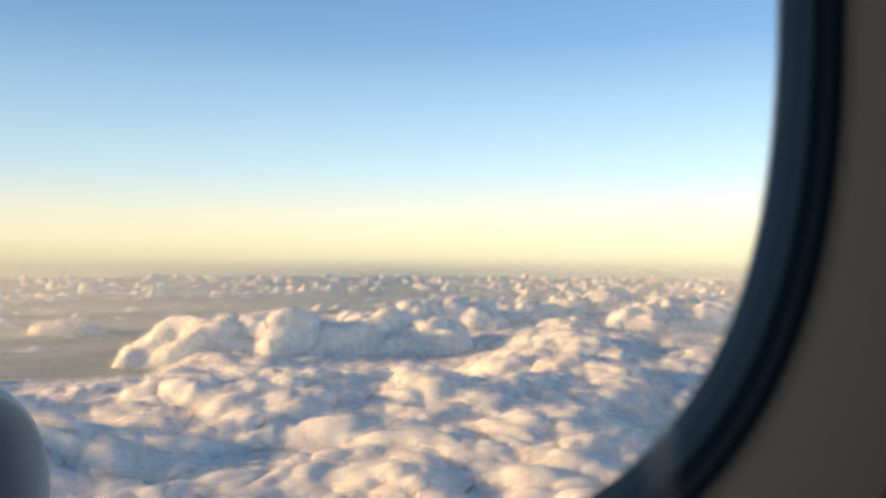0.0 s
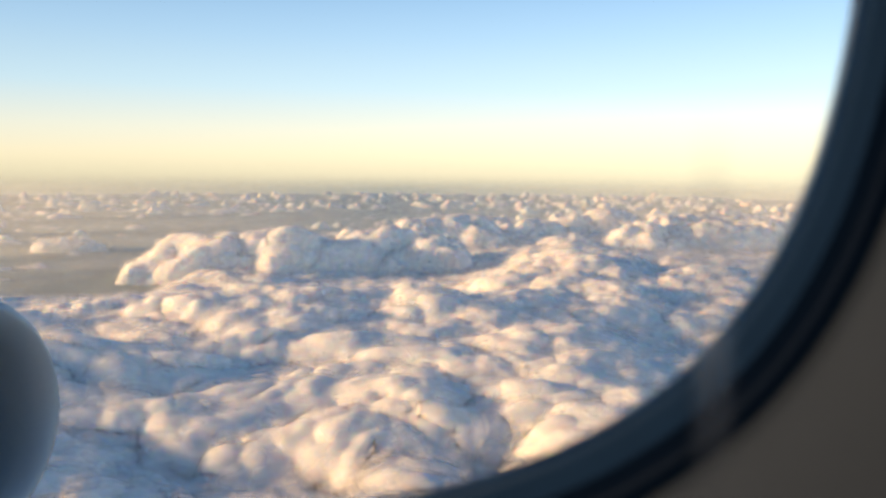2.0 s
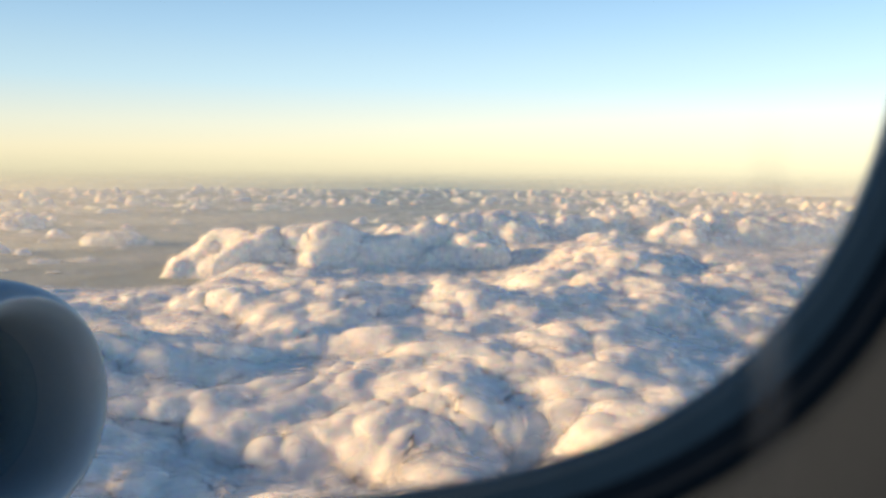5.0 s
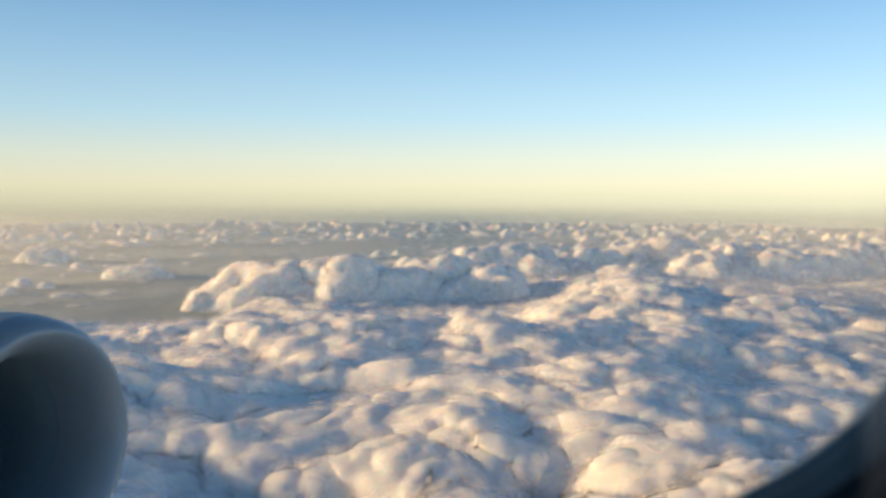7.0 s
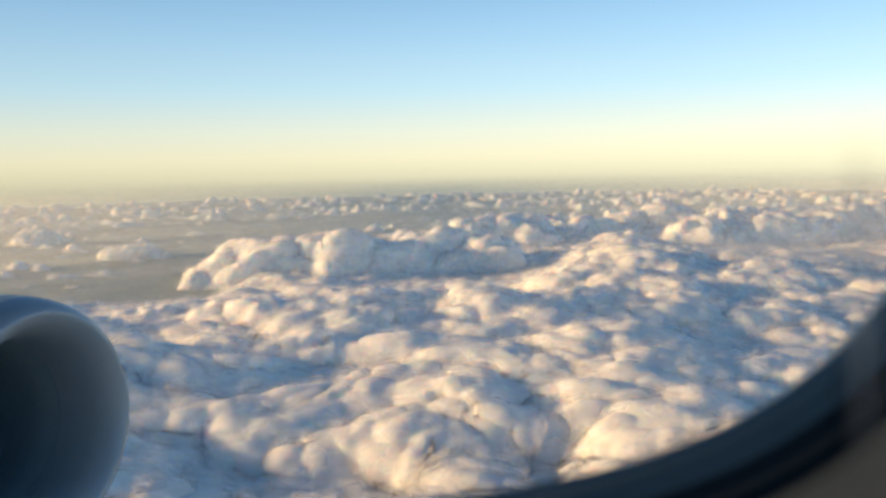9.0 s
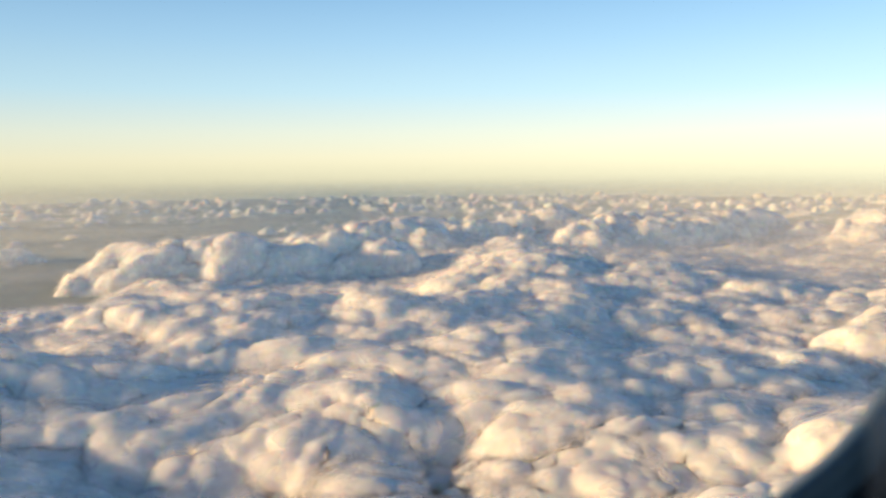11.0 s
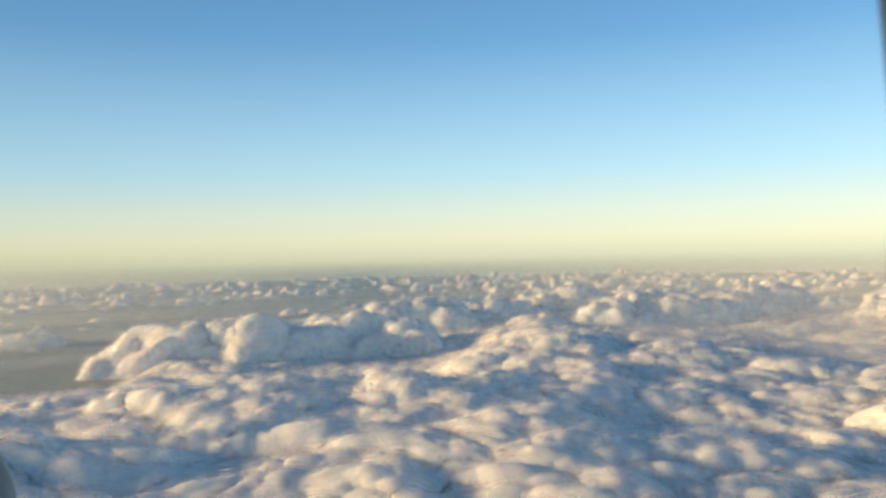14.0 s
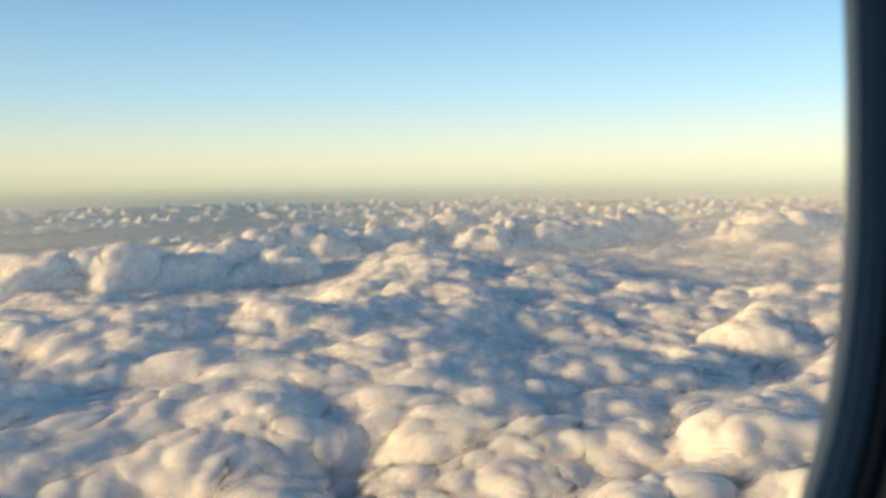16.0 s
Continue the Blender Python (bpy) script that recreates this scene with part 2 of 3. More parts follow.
def deck_points(angles, radii, lift=0.0, fog=None):
    """The deck's surface: broad swells, flat lens-shaped heaps in livelier and calmer stretches, small heaps on them.
    lift raises it along its normals; fog gives the smooth level that fills its hollows instead."""
    A, R = np.meshgrid(np.radians(angles), radii, indexing="xy")
    aft = np.degrees(A)
    x, y = -np.sin(A) * R, np.cos(A) * R
    wx = x + 46 * (swell(x, y, 130, 7) - 0.5) + 18 * (swell(x, y, 36, 8) - 0.5) + 7 * (swell(x, y, 13, 28) - 0.5)
    wy = y + 46 * (swell(x, y, 130, 9) - 0.5) + 18 * (swell(x, y, 36, 10) - 0.5) + 7 * (swell(x, y, 13, 29) - 0.5)
    cover = deck_cover(x, y, aft, R)
    calm = ramp(aft, -4, 20) * (1 - ramp(R, 520, 860))
    lively = ramp(0.65 * swell(wx * 0.7, wy, 300, 17) + 0.35 * swell(wx, wy, 110, 18), 0.28, 0.68) * (1 - 0.8 * calm)
    z = 32 * (swell(wx, wy, 380, 11) - 0.5) + 27 * (swell(wx * 0.65, wy, 170, 12) - 0.5) + 6 * lively
    # a broad dome with a hollow on its sunless side
    for at, r, wide, high in ((-9, 560, 165, 20), (-30, 480, 150, -32), (-36, 760, 170, -14), (9, 400, 130, -20), (-23, 880, 170, 18)):
        cx, cy = -math.sin(math.radians(at)) * r, math.cos(math.radians(at)) * r
        z = z + high * np.exp(-((wx - cx) ** 2 + 1.3 * (wy - cy) ** 2) / wide ** 2)
    # a smooth low stretch before the first bank
    flat = ramp(R, 700, 960) * ramp(aft, -16, -5)
    z = z * (1 - 0.5 * flat) - 7 * flat - 5 * ramp(R, 950, 1180) * ramp(aft, -16, -3)
    big = 0.13 * 135 * puffs(wx * 0.62, wy, 135, 0.45, 0.95, 1) * (0.7 + 0.35 * lively + 0.45 * calm) * (1 - 0.5 * flat)
    if fog is not None:
        z = z + 0.8 * big - 17 + fog + 5 * (swell(wx * 0.7, wy, 60, 19) - 0.5)
        z = z * cover - 75 * (1 - cover)
        return np.stack([x, y, z], -1)
    z += big - 23 - 26 * ramp(-aft, 14, 22) * ramp(R, 1080, 1260) * (1 - ramp(R, 1900, 2100))
    z += (0.33 * 56 * puffs(wx * 0.66, wy, 56, 0.3, 0.92, 2, 0.6) + 0.34 * 30 * puffs(wx * 0.74, wy, 30, 0.25, 0.92, 6, 0.6)) * (0.65 + 0.45 * lively) * (1 - 0.5 * flat)
    # past the deck's edge: scattered heaps over the open water
    patch = swell(wx, wy, 420, 22)
    lone = 0.72 * 64 * puffs(wx * 0.8, wy, 64, -0.2, 0.55, 21, 0.7) * ramp(patch, 0.02, 0.35) + 0.62 * 38 * puffs(wx * 0.85, wy, 38, -0.2, 0.6, 23, 0.7) * ramp(patch, 0.02, 0.35)
    low = -52 + (0.5 + 0.5 * ramp(R, 1250, 1700)) * (1.0 + 0.5 * ramp(R, 1800, 3600)) * lone
    z = z * cover + low * (1 - cover)
    p = np.stack([x, y, z], -1)
    n = normals_of(p)
    p = p + n * (3.6 * cover)[..., None]
    n = normals_of(p)
    rough = (0.7 + 0.5 * lively) * (1 - 0.35 * flat) * (0.35 + 0.65 * cover)
    fine = 0.30 * 16 * puffs(wx * 0.78, wy + 0.1 * z, 16, 0.25, 0.92, 3, 0.7) * rough
    n = n + np.array([0.0, 0.0, 0.7])
    n /= np.linalg.norm(n, axis=-1, keepdims=True)
    p = p + n * (fine + 1.0 * cover)[..., None]
    if lift:
        p = p + normals_of(p) * lift
    return p


def steps(lo, hi, ratio):
    return lo * np.exp(np.arange(0, math.log(hi / lo), ratio))


fine_angles = np.arange(-56, 44, 0.16)
angles = np.concatenate([np.arange(-180, -56, 2.0), fine_angles, np.arange(44, 180.1, 2.0)])
mist_angles = np.arange(-54, 42, 0.26)
deck = grid_mesh("cloud_deck", deck_points(angles, np.append(steps(150, 1900, 0.0040), 1900.0)), CLOUD)
tagged(deck, "closed deck of white stratocumulus cloud, tops lit warm by a low sun", "cloud deck", kind="stuff")
for lift, mat in WISPS:
    veil = grid_mesh("cloud_mist", deck_points(mist_angles, steps(190, 1900, 0.0068), lift), mat)
    tagged(veil, "thin ragged mist clinging to the tops of the cloud deck", "mist", kind="stuff")
for level, mat in ((1.0, FOG), (4.5, FOG)):
    pool = grid_mesh("valley_fog", deck_points(np.arange(-54, 42, 0.5), steps(190, 1900, 0.012), fog=level), mat)
    tagged(pool, "smooth grey fog lying in the hollows of the cloud deck", "fog", kind="stuff")
field = grid_mesh("far_cumulus_field", deck_points(angles, np.append(1900.0, steps(1904, 4900, 0.0036))), CLOUD)
tagged(field, "small far cumulus heaps scattered over the hazy sea", "clouds", kind="stuff")
LOW_HAZE = veil_material("low_haze", 210.0, 0.40, 0.78, 0.42, 4)
for level in (-33.0, -27.0):
    A, R = np.meshgrid(np.radians(np.arange(-60, 50, 2.0)), steps(1020, 4900, 0.08), indexing="xy")
    sheet = grid_mesh("low_haze", np.stack([-np.sin(A) * R, np.cos(A) * R, np.full_like(A, level)], -1), LOW_HAZE)
    tagged(sheet, "thin patchy grey stratus lying low over the hazy sea", "haze", kind="stuff")
sea = mesh_object("water", [(math.cos(i * math.pi / 48) * 4950, math.sin(i * math.pi / 48) * 4950, -36) for i in range(96)], [list(range(96))], SEA)
tagged(sea, "grey-green hazy sea far below the clouds", "sea", kind="structure")


def cumulus(name, centre, half, turn, high, seed, label):
    """A heaped cloud on a long rounded plan: steep flanks, a crest of heaps of three sizes, all swollen along their normals."""
    long, wide = half
    cell = min(1.1 * wide, 78.0)
    step = max(1.3, cell / 30)
    u, v = np.meshgrid(np.arange(-1.3 * long, 1.3 * long, step), np.arange(-1.6 * wide, 1.6 * wide, step), indexing="ij")
    o = seed * 977.0
    wu = u + o + 0.7 * cell * (swell(u + o, v, 1.2 * cell, seed) - 0.5) + 0.22 * cell * (swell(u + o, v, 0.4 * cell, seed + 1) - 0.5)
    wv = v + o + 0.7 * cell * (swell(u + o, v, 1.2 * cell, seed + 2) - 0.5) + 0.22 * cell * (swell(u + o, v, 0.4 * cell, seed + 3) - 0.5)
    away = (np.abs((wu - o) / long) ** 2.6 + np.abs((wv - o) / wide) ** 2.0) ** (1 / 2.3)
    body = 1 - ramp(away, 0.30, 1.12)
    crest = 0.75 + 0.45 * swell(wu, wv * 0.4, 1.6 * cell, seed + 4)
    z = high * 0.56 * body * crest - 26 * (1 - ramp(body, 0.0, 0.25))
    heap = ramp(body, 0.02, 0.5)
    z += heap * (0.44 * cell * puffs(wu * 0.8, wv, cell, 0.25, 0.9, seed + 5, 0.85) + 0.38 * 0.46 * cell * puffs(wu * 0.8, wv, 0.46 * cell, 0.25, 0.92, seed + 6, 0.7)) * min(1.0, high / (0.8 * cell))
    p = np.stack([u, v, z], -1)
    p = p + normals_of(p) * (0.055 * cell * heap)[..., None]
    p = p + normals_of(p) * (heap * 0.28 * 0.24 * cell * puffs(wu * 0.85, wv + 0.3 * z, 0.24 * cell, 0.25, 0.92, seed + 7, 0.65))[..., None]
    n = normals_of(p)
    ob = grid_mesh(name, p, CLOUD)
    ob.matrix_world = pose(*centre, 0, 0, turn)
    for lift, mat in WISPS:
        fringe = grid_mesh("fringe", (p + n * lift)[::2, ::2], mat)
        fringe.parent = ob
        tagged(fringe, "ragged translucent edge of the cloud")
    return tagged(ob, label, "cloud")


cumulus("cumulus_bank", bearing_place(5.2, 1300, -30), (335, 105), 4, 70, 3, "long cumulus bank with a golden end and a brown shaded flank")
cumulus("cumulus_bank", bearing_place(-5.0, 1560, -34), (260, 100), 10, 68, 9, "long grey-brown cumulus bank behind the cloud deck")
cumulus("cumulus_bank", bearing_place(-14, 1800, -34), (330, 110), 16, 78, 14, "blue-grey shaded cumulus bank with pale crests")
cumulus("cumulus_bank", bearing_place(-26, 1850, -34), (440, 120), 25, 84, 19, "tall far cumulus bank with bright crests and a dark foot")
cumulus("cumulus_bank", bearing_place(-40, 2150, -34), (460, 130), 34, 80, 25, "far cumulus bank with golden crests and a dark foot")
cumulus("cumulus_cloud", bearing_place(21.5, 1800, -38), (95, 55), 5, 32, 31, "small golden cumulus cloud standing apart over the sea")
cumulus("cumulus_cloud", bearing_place(27.5, 2300, -38), (90, 50), 8, 30, 37, "small pale cumulus cloud standing apart over the sea")
cumulus("cumulus_cloud", bearing_place(-40, 490, -18), (44, 38), 20, 26, 43, "bright cumulus tower standing out of the cloud deck")


# ---- haze: translucent sheets one behind the other imitate hazy air, fading out upwards ----
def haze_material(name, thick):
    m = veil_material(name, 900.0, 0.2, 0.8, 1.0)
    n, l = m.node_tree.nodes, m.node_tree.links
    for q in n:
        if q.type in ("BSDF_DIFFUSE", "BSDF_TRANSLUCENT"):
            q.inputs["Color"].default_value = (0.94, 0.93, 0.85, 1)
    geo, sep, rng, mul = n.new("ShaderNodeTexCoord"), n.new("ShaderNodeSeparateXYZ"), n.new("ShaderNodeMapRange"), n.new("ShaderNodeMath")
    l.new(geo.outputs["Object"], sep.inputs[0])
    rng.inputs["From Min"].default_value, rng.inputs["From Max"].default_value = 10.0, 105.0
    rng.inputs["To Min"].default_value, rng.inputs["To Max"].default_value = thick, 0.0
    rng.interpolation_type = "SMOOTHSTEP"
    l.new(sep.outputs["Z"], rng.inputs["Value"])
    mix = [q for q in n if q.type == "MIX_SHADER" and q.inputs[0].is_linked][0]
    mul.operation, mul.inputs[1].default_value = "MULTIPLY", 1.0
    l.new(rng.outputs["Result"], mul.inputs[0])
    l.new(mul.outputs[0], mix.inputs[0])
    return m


# thinner near sheets are added to soften and brighten the first banks
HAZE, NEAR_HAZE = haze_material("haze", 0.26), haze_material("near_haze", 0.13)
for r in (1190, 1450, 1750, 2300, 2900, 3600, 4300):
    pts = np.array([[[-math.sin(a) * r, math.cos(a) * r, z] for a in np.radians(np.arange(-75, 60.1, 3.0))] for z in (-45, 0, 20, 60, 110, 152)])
    tagged(grid_mesh("haze_sheet", pts, HAZE if r > 1500 else NEAR_HAZE), "upright translucent sheet standing in for haze over the far clouds", "haze", kind="stuff")


# ---- aircraft: frame of the fuselage, toed in from the window's wall ----
TOE = 17.0
aft_way = Vector((-math.cos(radians(TOE)), math.sin(radians(TOE)), 0))
out_way = Vector((math.sin(radians(TOE)), math.cos(radians(TOE)), 0))


def plane_point(aft, out, up):
    return aft_way * aft + out_way * out + Vector((0, 0, EYE + up))


def revolve(name, profile, mat, parent, seg=96, label=""):
    """A body of revolution about the local x axis from (x, radius) points."""
    verts, faces = [], []
    for x, r in profile:
        for i in range(seg):
            a = 2 * math.pi * i / seg
            verts.append((x, r * math.cos(a), r * math.sin(a)))
    for j in range(len(profile) - 1):
        for i in range(seg):
            k = (i + 1) % seg
            faces.append((j * seg + i, (j + 1) * seg + i, (j + 1) * seg + k, j * seg + k))
    return mesh_object(name, verts, faces, mat, parent, True, label)


def smooth_profile(pts, n=8):
    """Catmull-Rom through (x, r) points."""
    out = []
    q = [pts[0]] + list(pts) + [pts[-1]]
    for i in range(1, len(q) - 2):
        p0, p1, p2, p3 = (Vector(q[i + k]) for k in (-1, 0, 1, 2))
        for s in range(n):
            t = s / n
            out.append(tuple(0.5 * ((2 * p1) + (p2 - p0) * t + (2 * p0 - 5 * p1 + 4 * p2 - p3) * t * t + (3 * p1 - p0 - 3 * p2 + p3) * t ** 3)))
    return out + [tuple(pts[-1])]


def build_engine():
    root = new("jet_engine")
    lip = bearing_place(27.1, 6.4, EYE - 2.03)
    root.matrix_world = Matrix.Translation(lip) @ pose(0, 0, 0, 0, -5, -TOE)
    tagged(root, "blue-grey turbofan engine nacelle with a polished round inlet lip", "jet engine")
    revolve("nacelle", smooth_profile([(-0.32, 1.005), (-0.6, 1.035), (-1.1, 1.05), (-1.8, 1.02), (-2.6, 0.92), (-3.3, 0.76)]), BLUE, root)
    revolve("inlet_lip", smooth_profile([(-0.55, 0.655), (-0.36, 0.665), (-0.18, 0.70), (-0.06, 0.76), (0, 0.84), (-0.03, 0.90), (-0.1, 0.945), (-0.2, 0.98), (-0.318, 1.003)]), LIPMETAL, root, label="smooth rounded blue-grey metal lip")
    revolve("inlet_liner", smooth_profile([(-0.552, 0.654), (-0.8, 0.66), (-1.2, 0.72), (-1.5, 0.76)]), LINER, root)
    revolve("spinner", smooth_profile([(-0.95, 0.005), (-1.05, 0.09), (-1.25, 0.19), (-1.45, 0.24)]), FAN, root, 40)
    revolve("nozzle", smooth_profile([(-3.32, 0.75), (-3.1, 0.68), (-2.9, 0.5), (-2.9, 0.02)]), GREYMETAL, root, 48)
    blade = None
    for i in range(24):
        bm = bmesh.new()
        rows = []
        for j in range(6):
            r = 0.22 + 0.51 * j / 5
            tw = radians(30 + 35 * j / 5)
            c = 0.075 + 0.02 * j / 5
            dx, dy = c * math.cos(tw), c * math.sin(tw)
            rows.append([bm.verts.new((-1.4 + sx * dx + ox, sx * dy + oy, r)) for sx, ox, oy in ((-1, 0, 0), (0, 0.008, -0.012), (1, 0, 0), (0, -0.006, 0.008))])
        for a, b in zip(rows, rows[1:]):
            for k in range(4):
                bm.faces.new((a[k], a[(k + 1) % 4], b[(k + 1) % 4], b[k]))
        if blade is None:
            blade = bpy.data.meshes.new("fan_blade")
            bm.to_mesh(blade)
            blade.materials.append(FAN)
        bm.free()
        ob = new("fan_blade", blade)
        ob.parent = root
        ob.rotation_euler = (2 * math.pi * i / 24, 0, 0)
    # pylon up to the wing
    v = [(-2.0, -0.12, 0.9), (-2.0, 0.12, 0.9), (-4.8, 0.16, 0.5), (-4.8, -0.16, 0.5), (-2.4, -0.05, 1.0), (-2.4, 0.05, 1.0), (-4.8, 0.14, 0.85), (-4.8, -0.14, 0.85)]
    mesh_object("pylon", v, [(0, 1, 2, 3), (4, 7, 6, 5), (0, 4, 5, 1), (1, 5, 6, 2), (2, 6, 7, 3), (3, 7, 4, 0)], BLUE, root, False)
    return root


build_engine()


def airfoil(chord, thick, n=14):
    """Closed outline (along chord, up), from the trailing edge over the top to the nose and back below."""
    xs = [0.5 * (1 - math.cos(math.pi * i / n)) for i in range(n + 1)]
    half = [5 * thick * (0.2969 * math.sqrt(x) - 0.126 * x - 0.3516 * x * x + 0.2843 * x ** 3 - 0.1036 * x ** 4) for x in xs]
    top = [(x * chord, h * chord) for x, h in zip(xs, half)]
    low = [(x * chord, -0.7 * h * chord) for x, h in zip(xs, half)]
    return top[::-1] + low[1:-1]


def loft(name, sections, mat, parent, label="", caps=True):
    n = len(sections[0])
    verts = [p for s in sections for p in s]
    faces = []
    for j in range(len(sections) - 1):
        for i in range(n):
            k = (i + 1) % n
            faces.append((j * n + i, j * n + k, (j + 1) * n + k, (j + 1) * n + i))
    if caps:
        faces += [list(range(n))[::-1], [(len(sections) - 1) * n + i for i in range(n)]]
    return mesh_object(name, verts, faces, mat, parent, True, label)


def wing_section(aft, out, up, chord, thick, cant=0.0, toe=0.0):
    """An airfoil with its nose at the place given; cant 90 stands it upright."""
    c, s = math.cos(radians(cant)), math.sin(radians(cant))
    return [tuple(plane_point(aft + x, out - h * s + toe * x, up + 0.16 + h * c)) for x, h in airfoil(chord, thick)]


def build_wing():
    root = new("wing")
    tagged(root, "swept white airliner wing with a tall upturned golden-lit winglet", "wing")
    secs = [(2.9, -2.6, -2.5, 6.4, 0.12), (4.6, -0.6, -2.5, 5.4, 0.12), (8.0, 3.4, -3.2, 3.6, 0.115), (9.73, 5.92, -1.18, 2.8, 0.11), (10.54, 7.24, -0.71, 2.35, 0.105), (11.75, 9.14, -0.04, 1.95, 0.10), (12.7, 10.8, 0.62, 1.62, 0.095), (13.1, 11.5, 0.90, 1.5, 0.09)]
    bend = [(13.1, 11.5, 0.90, 1.5, 0.09, 0), (13.24, 11.76, 1.0, 1.66, 0.08, 30, 0.05), (13.36, 11.89, 1.1, 1.86, 0.055, 65, 0.14), (13.78, 11.92, 1.42, 1.76, 0.045, 80, 0.2), (14.56, 11.94, 2.1, 1.38, 0.04, 84, 0.22), (15.45, 11.92, 2.98, 0.94, 0.035, 84, 0.22), (15.62, 11.92, 3.1, 0.78, 0.03, 84, 0.22)]
    loft("wing_panel", [wing_section(*q) for q in secs], SUNLIT_WHITE, root)
    loft("winglet", [wing_section(*q) for q in bend], SUNLIT_WHITE, root, "upturned winglet, cream from the low sun and from sun-tinted paint")
    # metal leading edges, a little proud of the skin, coloured dark for their shade
    for name, rows in (("leading_edge", secs), ("leading_edge", bend)):
        strip = []
        for q in rows:
            ring = wing_section(*q)
            nose = ring[9:20]
            strip.append([tuple(Vector(v) + (Vector(v) - Vector(ring[0])).normalized() * 0.012) for v in nose])
        m = len(strip[0])
        faces = [(a * m + b, a * m + b + 1, (a + 1) * m + b + 1, (a + 1) * m + b) for a in range(len(strip) - 1) for b in range(m - 1)]
        mesh_object(name, [v for r in strip for v in r], faces, SHADED_EDGE, root, True, "metal leading edge with its shade put into a dark colour")
    # small tabs under the leading edge
    for aft, out, up in ((12.95, 11.2, 0.88), (12.25, 10.0, 0.40), (11.55, 8.85, -0.04)):
        c = plane_point(aft, out, up)
        v = [c + aft_way * a + out_way * o + Vector((0, 0, u)) for a, o, u in ((-0.1, -0.01, -0.04), (0.2, -0.01, 0.0), (0.12, -0.01, -0.09), (-0.1, 0.01, -0.04), (0.2, 0.01, 0.0), (0.12, 0.01, -0.09))]
        mesh_object("tab", v, [(0, 1, 2), (3, 5, 4), (0, 3, 4, 1), (1, 4, 5, 2), (2, 5, 3, 0)], SHADED_EDGE, root, False)
    # spanwise skin joint on the upper face
    seam = []
    for q in secs[1:]:
        ring = wing_section(*q)
        a, b = Vector(ring[8]), Vector(ring[7])
        seam.append([tuple(a + Vector((0, 0, 0.004))), tuple(a + (b - a).normalized() * 0.035 + Vector((0, 0, 0.004)))])
    mesh_object("skin_joint", [v for r in seam for v in r], [(2 * a, 2 * a + 1, 2 * a + 3, 2 * a + 2) for a in range(len(seam) - 1)], SEAL, root)
    return root


build_wing()


# ---- cabin wall and window ----
WIN_A, WIN_B, WIN_TOP, WIN_N, LEAN_WALL = 0.1353, 0.1573, 0.21, 4.84, -6.84
wall_frame = Matrix.Translation((0, 0, EYE)) @ pose(0, 0, 0, LEAN_WALL)


def opening(grow, n=160):
    """The window's outline, grown outwards by metres: a rounded, upright opening."""
    pts = []
    for i in range(n):
        a = 2 * math.pi * i / n
        c, s = math.cos(a), math.sin(a)
        b = WIN_TOP if s > 0 else WIN_B
        e = 2 / WIN_N
        x, z = (WIN_A) * math.copysign(abs(c) ** e, c), b * math.copysign(abs(s) ** e, s)
        pts.append(Vector((x, 0, z)))
    out = []
    for i in range(n):
        t = pts[(i + 1) % n] - pts[i - 1]
        nn = Vector((t.z, 0, -t.x)).normalized()
        out.append(pts[i] + nn * grow)
    return out


def ring_loft(name, rings, mat, parent, label=""):
    """Rings of (grow, depth) joined into one band round the opening; depth is metres out of the cabin."""
    verts, faces = [], []
    n = 160
    for g, d in rings:
        verts += [(p.x, d, p.z) for p in opening(g)]
    for j in range(len(rings) - 1):
        for i in range(n):
            k = (i + 1) % n
            faces.append((j * n + i, j * n + k, (j + 1) * n + k, (j + 1) * n + i))
    return mesh_object(name, verts, faces, mat, parent, True, label)


window = new("window_1")
window.matrix_world = wall_frame
tagged(window, "airliner cabin window with a dark blue frame and black seal", "window", kind="structure")
# the rim's pale colour stands in for a bright highlight along the opening
ring_loft("outer_frame", [(0.0, 0.0), (0.0002, 0.001), (0.0012, 0.0036), (0.0030, 0.0042), (0.03, 0.02), (0.035, 0.022)], RIM, window, "outer rim in a pale colour standing in for its highlight")
ring_loft("window_frame", [(0.0, 0.0), (0.0003, -0.0008), (0.0016, -0.0014), (0.0018, -0.0006), (0.0040, -0.0010), (0.0044, -0.0002)], BEZEL, window, "blue-grey moulded frame")
ring_loft("seal", [(0.0044, -0.0002), (0.0050, 0.0004), (0.0062, 0.0), (0.0066, 0.0006), (0.0078, -0.0002), (0.0084, -0.0014)], SEAL, window, "black rubber seal")

pane_edge = [(p.x, 0.0046, p.z) for p in opening(0.0026)]
pane = mesh_object("pane", pane_edge, [list(range(len(pane_edge)))], glass, window, False, "clear window pane")
pane.visible_shadow = False

# sidewall panel with its opening
panel_rings = [(0.0084, -0.0014), (0.0088, -0.0024), (0.0098, -0.0030), (0.0255, -0.0034), (0.0262, -0.0028)]
groove_rings = [(0.0262, -0.0028), (0.0268, 0.004), (0.044, 0.004), (0.0450, -0.0036)]
ring_loft("shade_slot", groove_rings, SEAL, window, "dark slot round the window panel")
verts, faces = [], []
n = 160
for g, d in panel_rings:
    verts += [(p.x, d, p.z) for p in opening(g)]
for j in range(len(panel_rings) - 1):
    for i in range(n):
        k = (i + 1) % n
        faces.append((j * n + i, j * n + k, (j + 1) * n + k, (j + 1) * n + i))
inner = len(verts)
verts += [(p.x, -0.0036, p.z) for p in opening(0.045)]
for p in opening(0.045):
    s = max(abs(p.x) / 0.62, abs(p.z) / 1.0)
    verts.append((p.x / s, -0.0036, p.z / s))
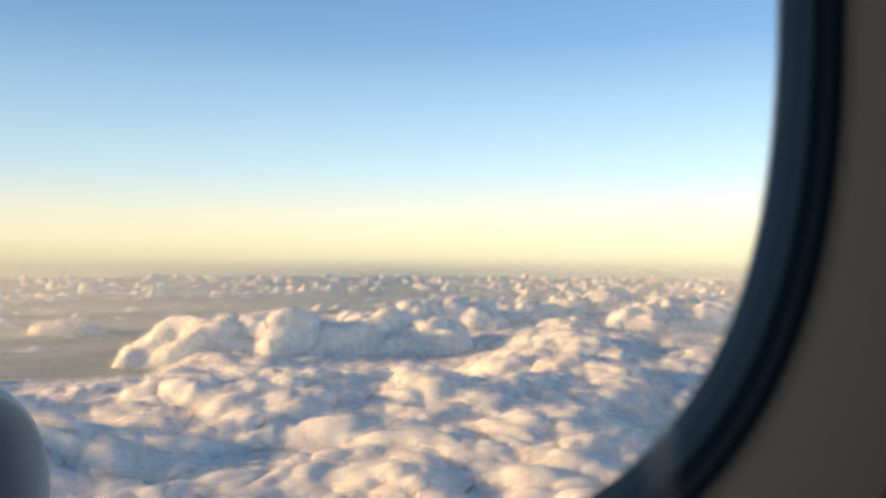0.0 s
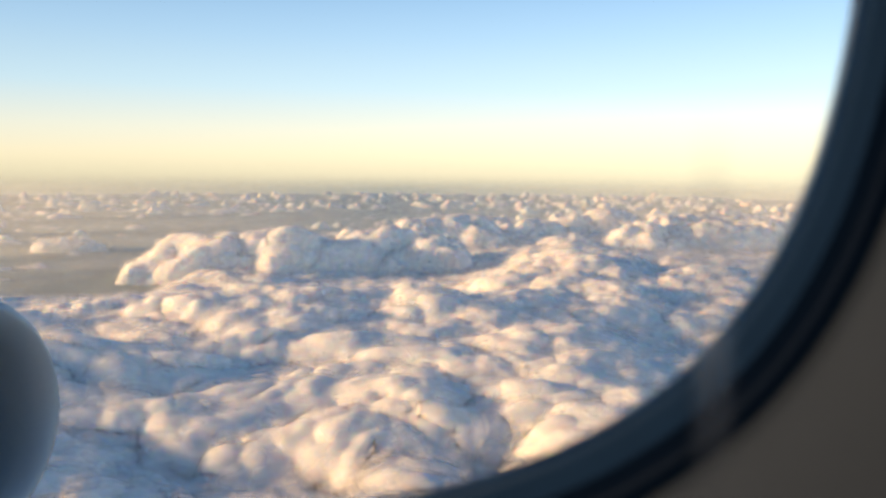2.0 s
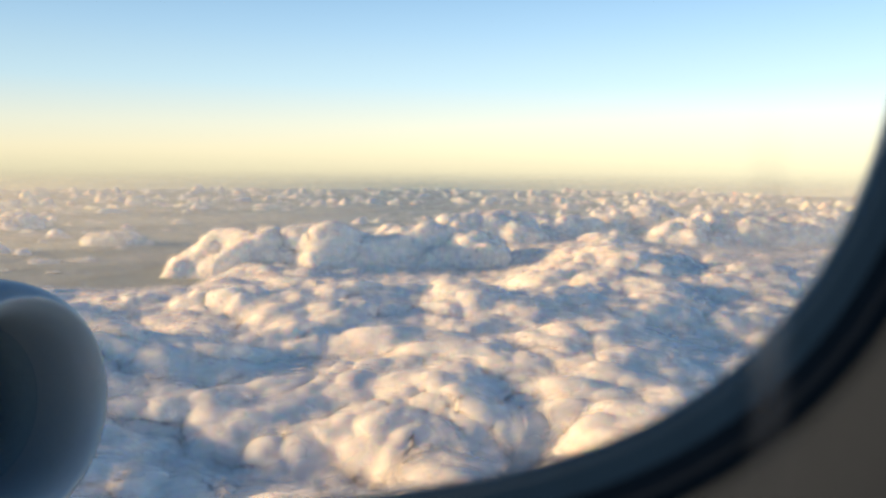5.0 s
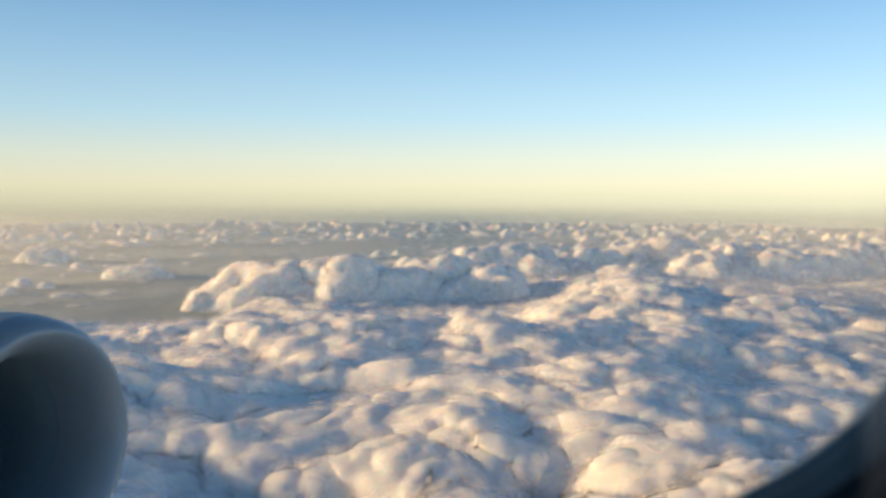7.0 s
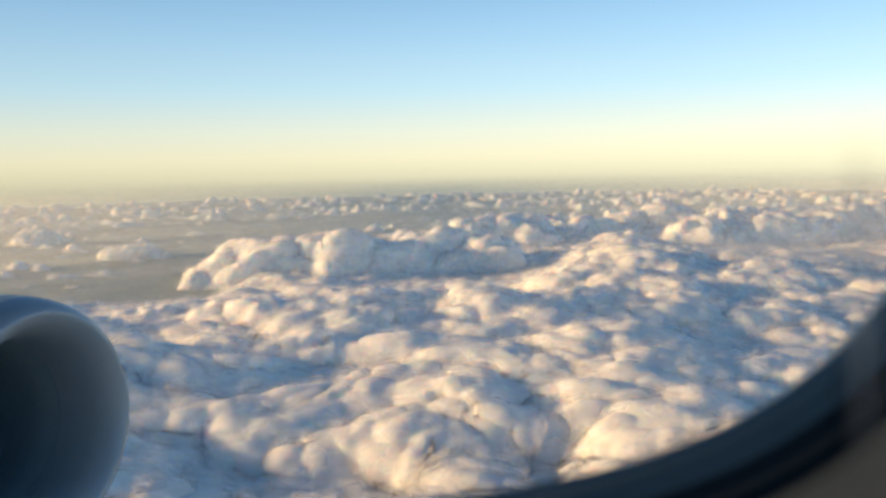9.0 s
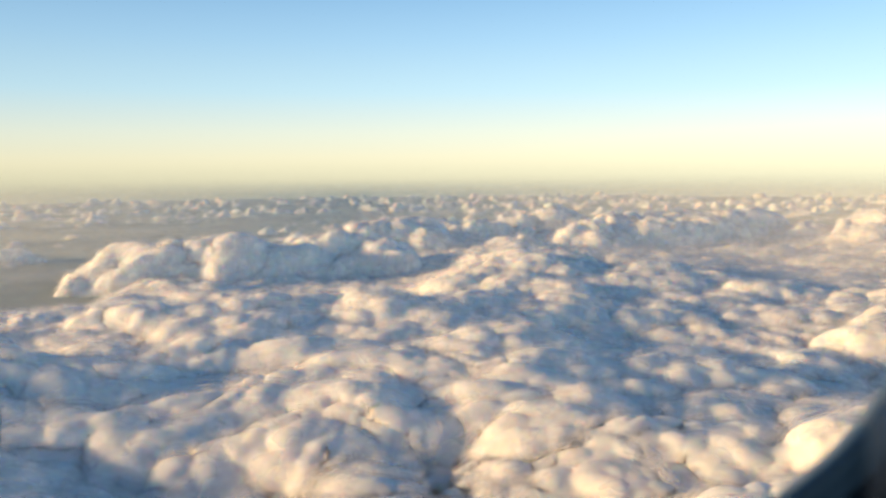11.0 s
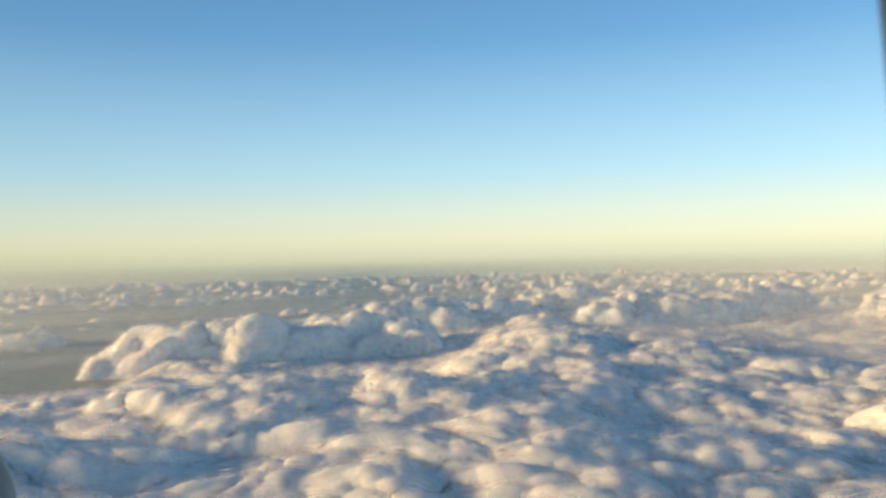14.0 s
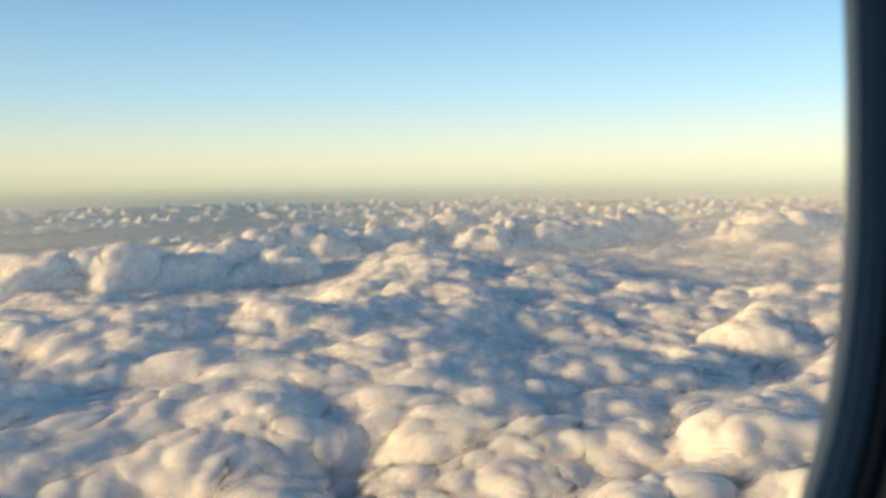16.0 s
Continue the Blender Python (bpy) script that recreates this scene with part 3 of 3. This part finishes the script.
for i in range(n):
    k = (i + 1) % n
    faces.append((inner + i, inner + k, inner + n + k, inner + n + i))
wall = mesh_object("wall_outboard", verts, faces, PANEL)
wall.matrix_world = wall_frame
tagged(wall, "warm grey moulded plastic cabin sidewall panel", "wall", kind="structure")


# ---- cabin and hull round it ----
def slab(name, centre, size, mat, label):
    bm = bmesh.new()
    bmesh.ops.create_cube(bm, size=1.0)
    bmesh.ops.scale(bm, vec=size, verts=bm.verts)
    me = bpy.data.meshes.new(name)
    bm.to_mesh(me)
    bm.free()
    me.materials.append(mat)
    ob = new(name, me)
    ob.matrix_world = Matrix.Translation((centre[0], centre[1], EYE + centre[2]))
    return tagged(ob, label, name.split("_")[0], kind="structure")


slab("floor", (0, -1.55, -1.03), (1.24, 3.3, 0.06), DARK, "dark carpeted cabin floor")
slab("ceiling", (0, -1.55, 1.03), (1.24, 3.3, 0.06), PANEL, "pale cabin ceiling panel")
# unseen end walls added to keep stray outside light off the panel
slab("wall_forward", (0.65, -1.55, 0), (0.06, 3.5, 2.12), DARK, "unseen dark wall added to close off the cabin")
slab("wall_aft", (-0.65, -1.55, 0), (0.06, 3.5, 2.12), DARK, "unseen dark wall added to close off the cabin")
# far wall in four pieces round an unseen window opening
slab("wall_inboard", (-0.44, -3.2, 0), (0.36, 0.06, 2.1), PANEL, "pale far cabin wall")
slab("wall_inboard", (0.38, -3.2, 0), (0.48, 0.06, 2.1), PANEL, "pale far cabin wall")
slab("wall_inboard", (-0.06, -3.2, 0.66), (0.40, 0.06, 0.78), PANEL, "pale far cabin wall")
slab("wall_inboard", (-0.06, -3.2, -0.64), (0.40, 0.06, 0.82), PANEL, "pale far cabin wall")
# area lamp added in the opening to brighten the window's wall panel
panel_fill = bpy.data.lights.new("panel_fill", "AREA")
panel_fill.shape, panel_fill.size, panel_fill.size_y, panel_fill.energy, panel_fill.color = "RECTANGLE", 0.38, 0.46, 7.0, (1.0, 0.97, 0.92)
fill_lamp = new("panel_fill", panel_fill)
fill_lamp.matrix_world = look((-0.06, -3.2, EYE + 0.02), (-0.06, 0, EYE + 0.02))

# greasy upright smears on the inner pane, densest along their middle
def smear(x, z, wide, tall, most):
    m = veil_material("grease", 0.02, 0.1, 0.6, 1.0)
    n, l = m.node_tree.nodes, m.node_tree.links
    co, sep, mix = n.new("ShaderNodeTexCoord"), n.new("ShaderNodeSeparateXYZ"), [q for q in n if q.type == "MIX_SHADER" and q.inputs[0].is_linked][0]
    l.new(co.outputs["Object"], sep.inputs[0])
    fade = mix.inputs[0].links[0].from_socket
    for axis, half in (("X", wide), ("Z", tall)):
        mag, rng, mul = n.new("ShaderNodeMath"), n.new("ShaderNodeMapRange"), n.new("ShaderNodeMath")
        mag.operation, mul.operation, rng.interpolation_type = "ABSOLUTE", "MULTIPLY", "SMOOTHERSTEP"
        rng.inputs["From Min"].default_value, rng.inputs["From Max"].default_value = half * 0.15, half
        rng.inputs["To Min"].default_value, rng.inputs["To Max"].default_value = most if axis == "X" else 1.0, 0.0
        l.new(sep.outputs[axis], mag.inputs[0]), l.new(mag.outputs[0], rng.inputs["Value"])
        l.new(fade, mul.inputs[0]), l.new(rng.outputs["Result"], mul.inputs[1])
        fade = mul.outputs[0]
    l.new(fade, mix.inputs[0])
    pts = np.array([[[u * wide + 0.0006 * math.sin(4 * v), 0.0, v * tall] for u in (-1, -0.5, 0, 0.5, 1)] for v in np.linspace(-1, 1, 16)])
    ob = grid_mesh("smear", pts, m)
    ob.parent, ob.location = window, (x, -0.0045, z)
    return tagged(ob, "faint greasy upright smear on the pane")


smear(0.113, -0.137, 0.0034, 0.026, 0.28)
smear(0.108, 0.056, 0.0085, 0.024, 0.3)


# fuselage skin round the cabin, open where the window panel sits
def build_fuselage():
    rows, seg = [], 72
    for aft, scale, drop in ((-7.5, 0.05, -0.5), (-7.2, 0.3, -0.45), (-6.4, 0.58, -0.35), (-5.2, 0.8, -0.2), (-3.8, 0.94, -0.08), (-2.2, 1.0, 0), *[(-1.6 + 0.2 * i, 1.0, 0) for i in range(17)], (2.5, 1, 0), (5, 1, 0), (9, 1, 0), (13, 1, 0), (17, 0.98, 0.03), (20, 0.88, 0.2), (23, 0.68, 0.5), (26, 0.4, 0.85), (28, 0.12, 1.1)):
        rows.append((aft, [plane_point(aft, -1.80 + 1.93 * scale * math.cos(2 * math.pi * i / seg), -0.35 + drop + 2.0 * scale * math.sin(2 * math.pi * i / seg)) for i in range(seg)]))
    verts = [v for _, r in rows for v in r]
    faces = []
    for a in range(len(rows) - 1):
        mid = (rows[a][0] + rows[a + 1][0]) / 2
        for i in range(seg):
            ang = 2 * math.pi * (i + 0.5) / seg
            if abs(mid) < 0.9 and math.cos(ang) > 0.85:
                continue
            if abs(mid) < 0.9 and math.cos(ang) < -0.85:
                continue
            k = (i + 1) % seg
            faces.append((a * seg + i, a * seg + k, (a + 1) * seg + k, (a + 1) * seg + i))
    ob = mesh_object("fuselage", verts, faces, SUNLIT_WHITE)
    return tagged(ob, "white painted airliner fuselage skin", "fuselage", kind="structure")


build_fuselage()
